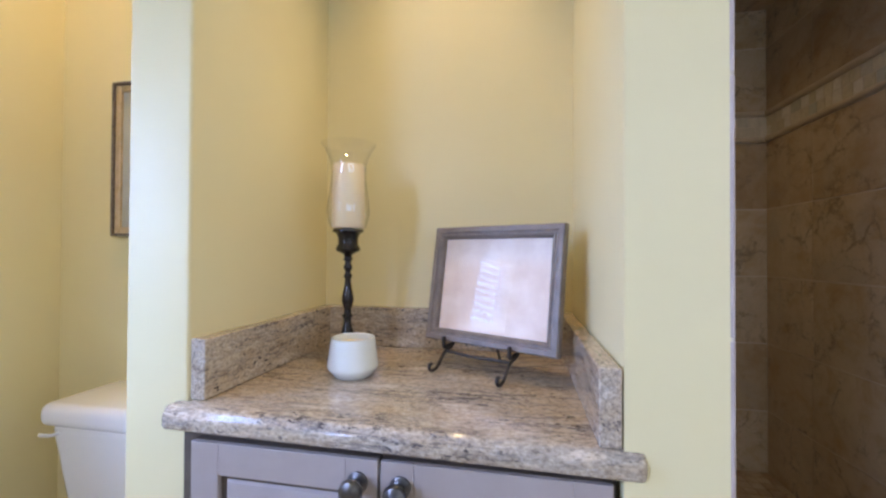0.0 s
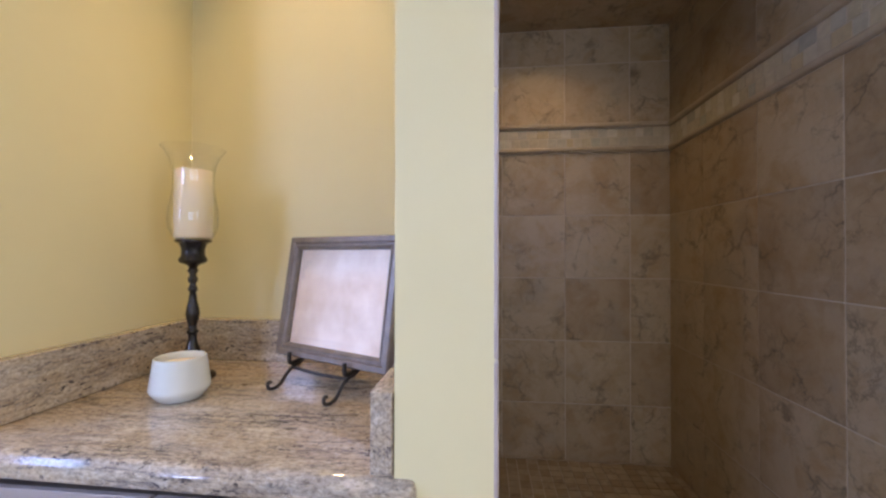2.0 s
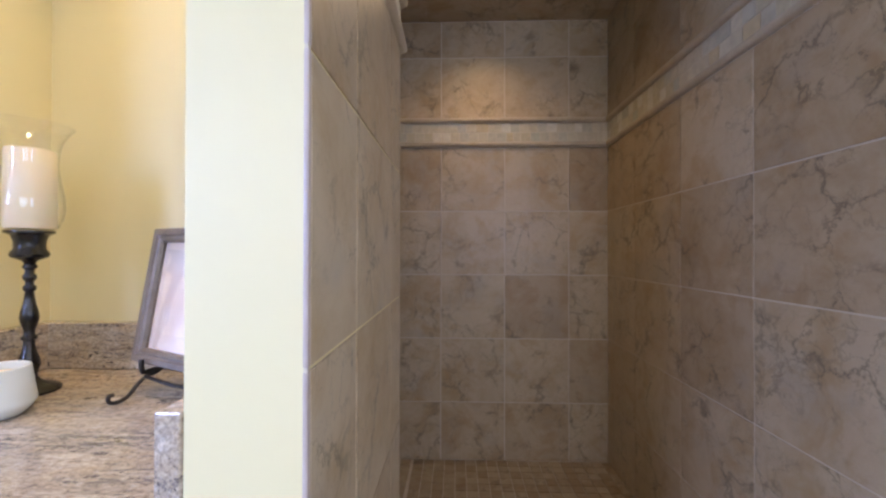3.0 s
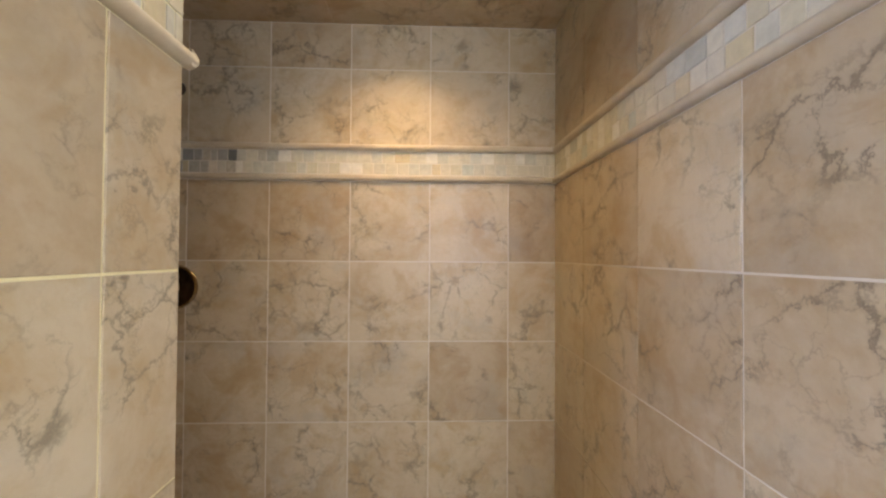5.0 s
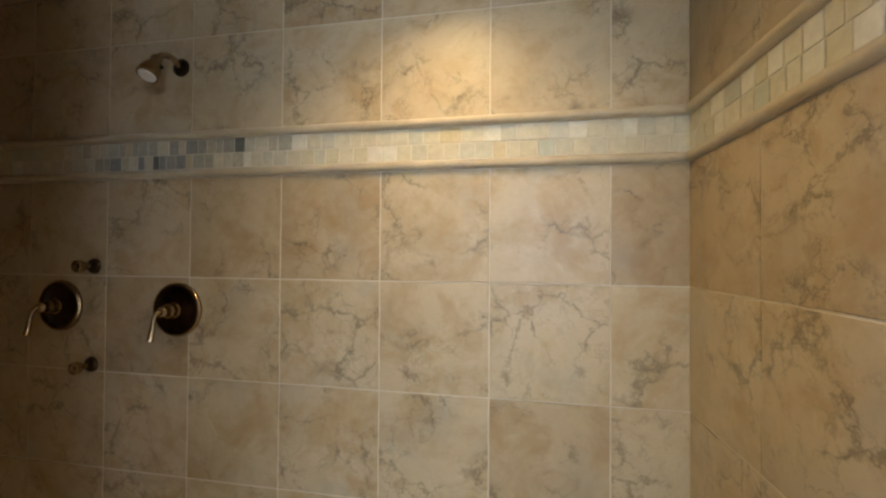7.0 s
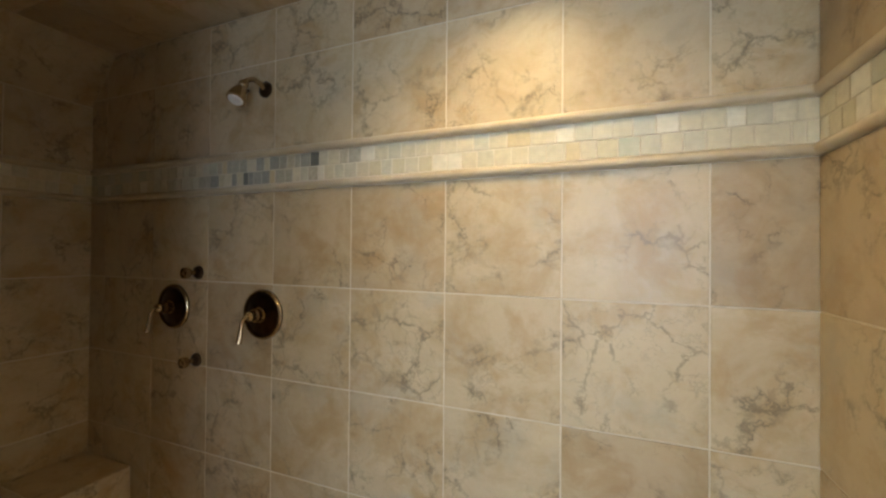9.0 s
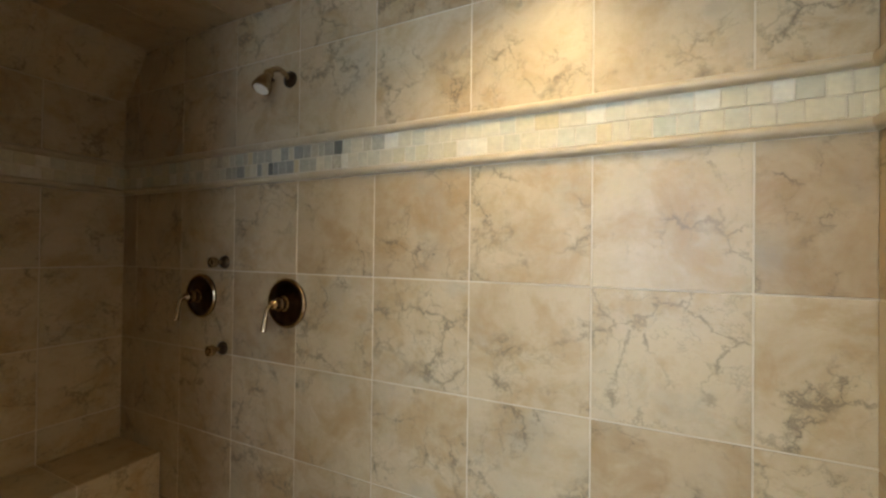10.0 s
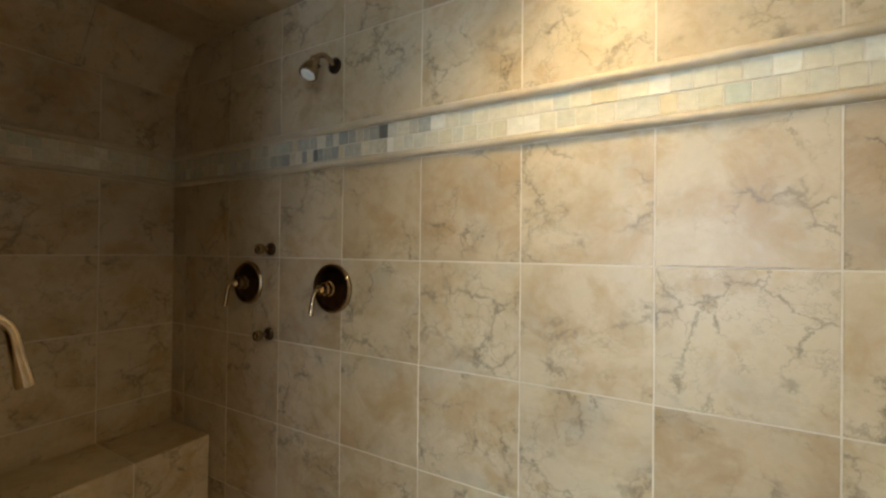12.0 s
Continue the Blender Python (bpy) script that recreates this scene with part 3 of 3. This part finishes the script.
shower_head(pose(-0.31, BACK - 0.005, 1.99))


def downlight(x, y, z, label):
    d = thing("recessed_light", pose(x, y, z), label, "light", "recessed ceiling lights")
    part("trim_ring", lathe([(0.055, 0.0), (0.056, -0.006), (0.085, -0.006), (0.088, 0.0)], 40), M_WHITEPAINT, d, "", None, True)
    part("lens", lathe([(0, -0.001), (0.054, -0.001)], 40), M_LENS, d, "glowing frosted lens")
    return d


downlight(0.60, 1.78, CEIL, "white ringed recessed light in the shower ceiling")
# fitting for the added warm fill, always out of view
downlight(0.15, -0.60, ROOM, "white ringed recessed light added to the bathroom ceiling as warm fill")
downlight(-0.15, 0.72, ROOM, "white ringed recessed light over the niche")
# unseen fitting that goes with the alcove's added lamp
downlight(-0.95, 0.55, ROOM, "white ringed recessed light added over the toilet as warm fill")


# ---- the niche: cabinet, worktop, splash ----
def raised_panel_door(x0, x1, z0, z1, y, parent, knob_x):
    """A framed cabinet door with a raised panel; its face at y, looking towards -y."""
    st = 0.050
    d = part("door", box_bm(x0, x1, y, y + 0.012, z0, z1), M_GLAZE, parent, "taupe painted raised-panel door")
    for nm, b in (("stile", (x0, x0 + st, z0, z1)), ("stile", (x1 - st, x1, z0, z1)), ("rail", (x0 + st, x1 - st, z1 - st, z1)), ("rail", (x0 + st, x1 - st, z0, z0 + st))):
        part(nm, box_bm(b[0], b[1], y - 0.010, y - 0.0005, b[2], b[3], 0.0014), M_CAB, d)
    bm = bmesh.new()
    a, c = (x0 + st + 0.009, x1 - st - 0.009), (z0 + st + 0.009, z1 - st - 0.009)
    rings = []
    for ins, dep in ((0, 0.0), (0.004, -0.004), (0.030, -0.009), (0.034, -0.009)):
        rings.append([bm.verts.new((p, y + dep, q)) for p, q in ((a[0] + ins, c[0] + ins), (a[1] - ins, c[0] + ins), (a[1] - ins, c[1] - ins), (a[0] + ins, c[1] - ins))])
    for r, s in zip(rings, rings[1:]):
        for i in range(4):
            bm.faces.new((r[i], r[(i + 1) % 4], s[(i + 1) % 4], s[i]))
    bm.faces.new(rings[-1])
    part("panel", bm, M_CAB, d)
    part("knob", lathe([(0, 0), (0.016, 0), (0.016, 0.003), (0.008, 0.006), (0.007, 0.014), (0.015, 0.020), (0.018, 0.026), (0.016, 0.032), (0.008, 0.036), (0, 0.037)], 28), M_PEWTER, d, "dark pewter knob", pose(knob_x, y - 0.010, z1 - 0.034, 90), True)


def niche_cabinet():
    c = thing("cabinet", pose(0, 0, 0), "taupe glazed two-door cabinet built into the niche", "cabinet")
    part("carcass", box_bm(-0.488, 0.184, 0.506, NICHE_B - 0.006, 0, 0.766), M_CAB, c)
    part("face_frame", box_bm(-0.497, 0.186, 0.4915, 0.5055, 0.0, 0.767), M_GLAZE, c, "dark glazed face frame")
    raised_panel_door(-0.463, -0.1475, 0.10, 0.761, 0.479, c, -0.178)
    raised_panel_door(-0.1435, 0.177, 0.10, 0.761, 0.479, c, -0.113)


niche_cabinet()


def worktop():
    """A granite slab with an eased front that laps past the niche on both sides."""
    bm = bmesh.new()
    prof = [(0.483, 0.775), (0.459, 0.775), (0.4545, 0.777), (0.452, 0.781), (0.452, 0.796), (0.4535, 0.800), (0.456, 0.8025), (0.4575, 0.807), (0.461, 0.810), (0.467, 0.812), (0.497, 0.812), (0.497, 0.775)]
    ends = ((-0.520, 0.010), (-0.517, 0.003), (-0.511, 0.0), (0.206, 0.0), (0.212, 0.003), (0.216, 0.010))
    rows = [[bm.verts.new((x, min(y + k, 0.497), min(max(z, 0.775 + k * 0.4), 0.812 - k * 0.4))) for y, z in prof] for x, k in ends]
    n = len(prof)
    for a, c in zip(rows, rows[1:]):
        for i in range(n):
            bm.faces.new((a[i], a[(i + 1) % n], c[(i + 1) % n], c[i]))
    bm.faces.new(rows[0]), bm.faces.new(rows[-1][::-1])
    # the front runs a little askew to the shower's walls
    for v in bm.verts:
        if v.co.y < 0.49:
            v.co.y = min(v.co.y + 0.012 * (0.206 - v.co.x) / 0.733, 0.494)
    merge(bm, box_bm(-0.493, NICHE_R - 0.002, 0.495, NICHE_B - 0.003, 0.775, 0.8118))
    return bm


tagged(part("worktop", worktop(), M_GRANITE, None, "", None, True), "streaked beige and grey granite worktop with rounded edge", "worktop")


def splash(name, length, m):
    """A low slab along its own x, its back at y = 0."""
    ob = part(name, box_bm(0, length, -0.029, 0, 0, 0.104, 0.0025), M_GRANITE, None, "", m)
    return tagged(ob, "low granite upstand on the niche worktop", "upstand", "granite upstands in the niche")


splash("back_upstand", 0.676, pose(-0.4915, NICHE_B - 0.003, 0.8125))
splash("side_upstand", 0.484, pose(NICHE_R - 0.002, NICHE_B - 0.034, 0.8125, 0, 0, -90))
splash("side_upstand", 0.445, pose(-0.4975, 0.503, 0.8125, 0, 0, 89.1))


# ---- on the worktop ----
def candle_holder():
    """A turned black stand with a flared glass and a thick candle."""
    h = thing("candle_holder", pose(-0.345, 0.800, 0.8125), "turned black wooden candle holder with flared glass", "candle holder")
    prof = [(0, 0), (0.046, 0), (0.047, 0.004), (0.043, 0.009), (0.030, 0.013), (0.018, 0.020), (0.012, 0.030), (0.013, 0.040), (0.0165, 0.052), (0.0155, 0.062), (0.011, 0.076),
            (0.0085, 0.088), (0.0085, 0.098), (0.012, 0.101), (0.012, 0.105), (0.0085, 0.109), (0.008, 0.118), (0.012, 0.130), (0.0142, 0.142), (0.013, 0.152), (0.009, 0.170), (0.0065, 0.190),
            (0.0095, 0.195), (0.0095, 0.200), (0.0065, 0.204), (0.0065, 0.210), (0.010, 0.215), (0.010, 0.221), (0.007, 0.226), (0.007, 0.232), (0.0105, 0.236), (0.0105, 0.240), (0.008, 0.244),
            (0.012, 0.250), (0.026, 0.256), (0.0285, 0.261), (0.027, 0.266), (0.023, 0.272), (0.023, 0.286), (0.027, 0.298), (0.036, 0.302), (0.036, 0.306), (0, 0.306)]
    part("stand", lathe(prof, 40), M_BLACKWOOD, h, "glossy black turned stand", None, True)
    outer = [(0.030, 0.3065), (0.040, 0.312), (0.048, 0.330), (0.0505, 0.350), (0.049, 0.372), (0.044, 0.400), (0.040, 0.430), (0.0405, 0.455), (0.045, 0.476), (0.054, 0.496), (0.064, 0.509)]
    inner = [(r - 0.0014, z + (0.002 if i == 0 else 0)) for i, (r, z) in enumerate(outer)]
    glass_ob = part("glass_shade", lathe([(0, 0.3065)] + outer + inner[::-1] + [(0, 0.309)], 48), M_THIN, h, "clear flared glass shade", None, True)
    glass_ob.visible_shadow = False
    part("candle", lathe([(0, 0.310), (0.036, 0.310), (0.038, 0.313), (0.037, 0.456), (0.035, 0.460), (0.030, 0.458), (0.012, 0.455), (0, 0.455)], 40), M_WAX, h, "thick ivory pillar candle", None, True)
    part("wick", tube([(0, 0, 0.453), (0.001, 0, 0.461), (0.003, 0.001, 0.467)], 0.0013, 8), M_BLACKWOOD, h)


candle_holder()


def small_bowl():
    prof = [(0, 0.0), (0.035, 0.0), (0.038, 0.002), (0.0495, 0.017), (0.0518, 0.022), (0.0514, 0.026), (0.0490, 0.045), (0.0460, 0.070), (0.0445, 0.083), (0.0425, 0.0845), (0.0405, 0.083), (0.0420, 0.070), (0.046, 0.040), (0.040, 0.012), (0, 0.010)]
    ob = part("bowl", lathe(prof, 48), M_CERAMIC, None, "", pose(-0.282, 0.688, 0.8125) @ Matrix.Diagonal((1, 1, 0.94, 1)), True)
    tagged(ob, "small pale celadon ceramic cup on the granite", "bowl")
    part("candle_fill", lathe([(0, 0.066), (0.0415, 0.066), (0.0405, 0.070), (0, 0.0705)], 40), M_WAX, ob, "pale wax filling", None, True)


small_bowl()

FRAME_M = Matrix.Translation((-0.157, 0.823, 0.868)) @ Matrix.Rotation(math.atan2(-0.136, 0.285), 4, "Z") @ Matrix.Rotation(radians(-9.3), 4, "X")
FW, FH, FB = 0.316, 0.260, 0.027


def photo_frame():
    """Lies in its own x and z, facing -y, its lower corner at the origin."""
    f = thing("picture_frame", FRAME_M, "grey-brown wooden picture frame leaning on an easel", "picture frame")
    prof = [(0, 0.010), (0, -0.006), (0.003, -0.010), (0.012, -0.010), (0.015, -0.006), (0.018, -0.006), (0.020, -0.008), (0.024, -0.006), (FB, 0.000), (FB, 0.006)]
    corners = ((0, 0, 1, 1), (FW, 0, -1, 1), (FW, FH, -1, -1), (0, FH, 1, -1))
    for i in range(4):
        bm = bmesh.new()
        ends = []
        for cx, cz, dx, dz in (corners[i], corners[(i + 1) % 4]):
            ends.append([bm.verts.new((cx + dx * d, y, cz + dz * d)) for d, y in prof])
        n = len(prof)
        for k in range(n):
            bm.faces.new((ends[0][k], ends[0][(k + 1) % n], ends[1][(k + 1) % n], ends[1][k]))
        bm.faces.new(ends[0][::-1]), bm.faces.new(ends[1])
        part("moulding", bm, M_FRAMEWOOD, f)
    part("backing", box_bm(0.006, FW - 0.006, 0.0105, 0.015, 0.006, FH - 0.006), M_FRAMEWOOD, f)
    part("print", box_bm(FB - 0.002, FW - FB + 0.002, 0.0062, 0.0095, FB - 0.002, FH - FB + 0.002), M_PRINT, f, "pale pink and cream print")
    pane = part("glass_pane", box_bm(FB - 0.001, FW - FB + 0.001, 0.0035, 0.0055, FB - 0.001, FH - FB + 0.001), M_GLASS, f, "clear glass")
    pane.visible_shadow = False


photo_frame()


def easel():
    """Two iron legs with hooked rests and scrolled feet, a bar between them."""
    m = Matrix.Translation((-0.157, 0.823, 0.0)) @ Matrix.Rotation(math.atan2(-0.136, 0.285), 4, "Z")
    e = thing("easel", m, "dark iron tabletop easel with scrolled feet", "easel")
    for x in (0.062, 0.222):
        pts = [(x, 0.055, 0.950), (x, 0.030, 0.880), (x, 0.012, 0.856), (x, -0.010, 0.850), (x, -0.026, 0.838), (x, -0.040, 0.822), (x, -0.056, 0.8165), (x, -0.068, 0.820), (x, -0.069, 0.830), (x, -0.062, 0.831)]
        part("leg", tube(smooth_points(pts, 5), 0.0036, 10), M_IRON, e, "", None, True)
        pts = [(x, 0.018, 0.860), (x, -0.012, 0.858), (x, -0.019, 0.864), (x, -0.019, 0.882)]
        part("hook", tube(smooth_points(pts, 4), 0.0045, 10), M_IRON, e, "", None, True)
    part("crossbar", tube([(0.062, -0.012, 0.849), (0.142, -0.012, 0.846), (0.222, -0.012, 0.849)], 0.0034, 10), M_IRON, e, "", None, True)
    part("back_leg", tube([(0.142, 0.050, 0.935), (0.142, 0.092, 0.8165)], 0.0034, 10), M_IRON, e, "", None, True)
    part("top_bar", tube([(0.062, 0.052, 0.942), (0.222, 0.052, 0.942)], 0.0034, 10), M_IRON, e, "", None, True)


easel()


# ---- toilet alcove ----
def rounded_box(x0, x1, y0, y1, z0, z1, taper, r):
    """An upright box, narrower below, with rounded edges."""
    bm = box_bm(x0, x1, y0, y1, z0, z1)
    cx = (x0 + x1) / 2
    for v in bm.verts:
        if v.co.z < (z0 + z1) / 2:
            v.co.x = cx + (v.co.x - cx) * taper
            v.co.y = y1 - (y1 - v.co.y) * taper
    bmesh.ops.bevel(bm, geom=bm.edges[:], offset=r, segments=5, profile=0.5, affect="EDGES")
    return bm


def toilet():
    t = thing("toilet", pose(0, 0, 0), "white porcelain toilet with a lidded tank", "toilet")
    part("tank", rounded_box(-1.046, -0.648, 0.668, 0.845, 0.36, 0.662, 0.82, 0.026), M_PORC, t, "", None, True)
    bm = rounded_box(-1.054, -0.634, 0.654, 0.855, 0.652, 0.706, 1.0, 0.020)
    for v in bm.verts:
        if v.co.z > 0.69:
            v.co.z += 0.010 * (1 - ((v.co.x + 0.844) / 0.21) ** 2)
    part("tank_lid", bm, M_PORC, t, "", None, True)
    part("flush_lever", tube([(-1.012, 0.674, 0.636), (-1.012, 0.660, 0.636), (-1.020, 0.655, 0.636), (-1.046, 0.655, 0.635)], 0.004, 12), M_NOZZLE, t, "small pale flush lever", None, True)
    bowl = lathe([(0, 0.0), (0.11, 0.0), (0.115, 0.03), (0.095, 0.14), (0.11, 0.22), (0.165, 0.33), (0.185, 0.375), (0.180, 0.392), (0.14, 0.392), (0.12, 0.32), (0.05, 0.25), (0, 0.24)], 40)
    part("bowl", bowl, M_PORC, t, "", Matrix.Translation((-0.844, 0.40, 0)) @ Matrix.Diagonal((1, 1.28, 1, 1)), True)
    part("pedestal", rounded_box(-0.947, -0.742, 0.42, 0.80, 0.0, 0.375, 0.9, 0.03), M_PORC, t, "", None, True)
    seat = lathe([(0, 0.394), (0.180, 0.394), (0.188, 0.402), (0.186, 0.414), (0.17, 0.420), (0, 0.422)], 40)
    part("seat", seat, M_PORC, t, "closed white lid", Matrix.Translation((-0.844, 0.40, 0)) @ Matrix.Diagonal((1, 1.28, 1, 1)), True)


toilet()


def wall_picture():
    x0, x1, z0, z1, y = -1.083, -0.78, 1.108, 1.545, ALCOVE_B
    w = thing("wall_picture", pose(0, 0, 0), "antique gold framed picture on the yellow wall", "picture")
    for d, f0, f1, front, m, nm in ((0, 0, 0.008, 0.024, M_BEAD, "beaded_edge"), (1, 0.008, 0.026, 0.018, M_GOLD, "moulding")):
        a0, a1, c0, c1, g = x0 + f0, x1 - f0, z0 + f0, z1 - f0, f1 - f0
        for b in ((a0, a0 + g, c0, c1), (a1 - g, a1, c0, c1), (a0 + g, a1 - g, c1 - g, c1), (a0 + g, a1 - g, c0, c0 + g)):
            part(nm, box_bm(b[0], b[1], y - front, y - 0.001, b[2], b[3], 0.003), m, w)
    f = 0.026
    part("mat_board", box_bm(x0 + f, x1 - f, y - 0.010, y - 0.003, z0 + f, z1 - f), M_MAT, w, "grey-green mat board")
    part("print", box_bm(x0 + 0.07, x1 - 0.07, y - 0.0125, y - 0.0105, z0 + 0.08, z1 - 0.08), M_PRINT, w)


wall_picture()


# ---- windows ----
def window_side(name, y0, y1, z0, z1):
    w = tagged(new(name), "white framed window with half-open horizontal blinds", "window", "", "structure")
    x0, x1, f = -1.40, -1.36, 0.022
    for b in ((y0, y0 + f, z0, z1), (y1 - f, y1, z0, z1), (y0 + f, y1 - f, z0, z0 + f), (y0 + f, y1 - f, z1 - f, z1)):
        part("window_frame", box_bm(x0, x1, b[0], b[1], b[2], b[3], 0.004), M_SLAT, w)
    pane = part("pane", box_bm(x0 + 0.01, x0 + 0.014, y0 + f, y1 - f, z0 + f, z1 - f), M_GLASS, w)
    pane.visible_shadow = False
    me = to_mesh("slat", box_bm(-0.018, 0.018, y0 + 0.006, y1 - 0.006, -0.0012, 0.0012), M_SLAT)
    for i in range(int((z1 - z0 - 0.04) / 0.0425) + 1):
        s = new("slat", me)
        s.matrix_basis = pose(-1.325, 0, z0 + 0.025 + i * 0.0425, 0, 38, 0)
        s.parent = w


def window_rear():
    w = tagged(new("window_2"), "white framed window in the rear wall", "window", "", "structure")
    y0, y1, x0, x1, z0, z1, f = -2.29, -2.24, 0.45, 2.10, 0.95, 2.05, 0.05
    for b in ((x0, x0 + f, z0, z1), (x1 - f, x1, z0, z1), (x0 + f, x1 - f, z0, z0 + f), (x0 + f, x1 - f, z1 - f, z1), (1.26, 1.30, z0 + f, z1 - f)):
        part("window_frame", box_bm(b[0], b[1], y0, y1, b[2], b[3], 0.004), M_SLAT, w)
    for a, b in ((x0 + f, 1.26), (1.30, x1 - f)):
        pane = part("pane", box_bm(a, b, y0 + 0.02, y0 + 0.024, z0 + f, z1 - f), M_GLASS, w)
        pane.visible_shadow = False



def window_right():
    w = tagged(new("window_4"), "white framed window in the side wall", "window", "", "structure")
    x0, x1, y0, y1, z0, z1, f = 2.24, 2.29, -1.50, -0.50, 1.00, 2.00, 0.05
    for b in ((y0, y0 + f, z0, z1), (y1 - f, y1, z0, z1), (y0 + f, y1 - f, z0, z0 + f), (y0 + f, y1 - f, z1 - f, z1)):
        part("window_frame", box_bm(x0, x1, b[0], b[1], b[2], b[3], 0.004), M_SLAT, w)
    pane = part("pane", box_bm(x0 + 0.02, x0 + 0.024, y0 + f, y1 - f, z0 + f, z1 - f), M_GLASS, w)
    pane.visible_shadow = False


# added window for the side fill, placed where the picture glass doesn't mirror it
window_side("added_window", -1.62, -0.88, 1.00, 1.90)
window_side("window_3", -0.25, 0.05, 1.06, 1.50)
window_rear()
window_right()
ground = setting("ground", box_bm(-60, 60, -60, 60, -0.5, -0.13), M_GROUT, "pale paving outside the house", "ground")
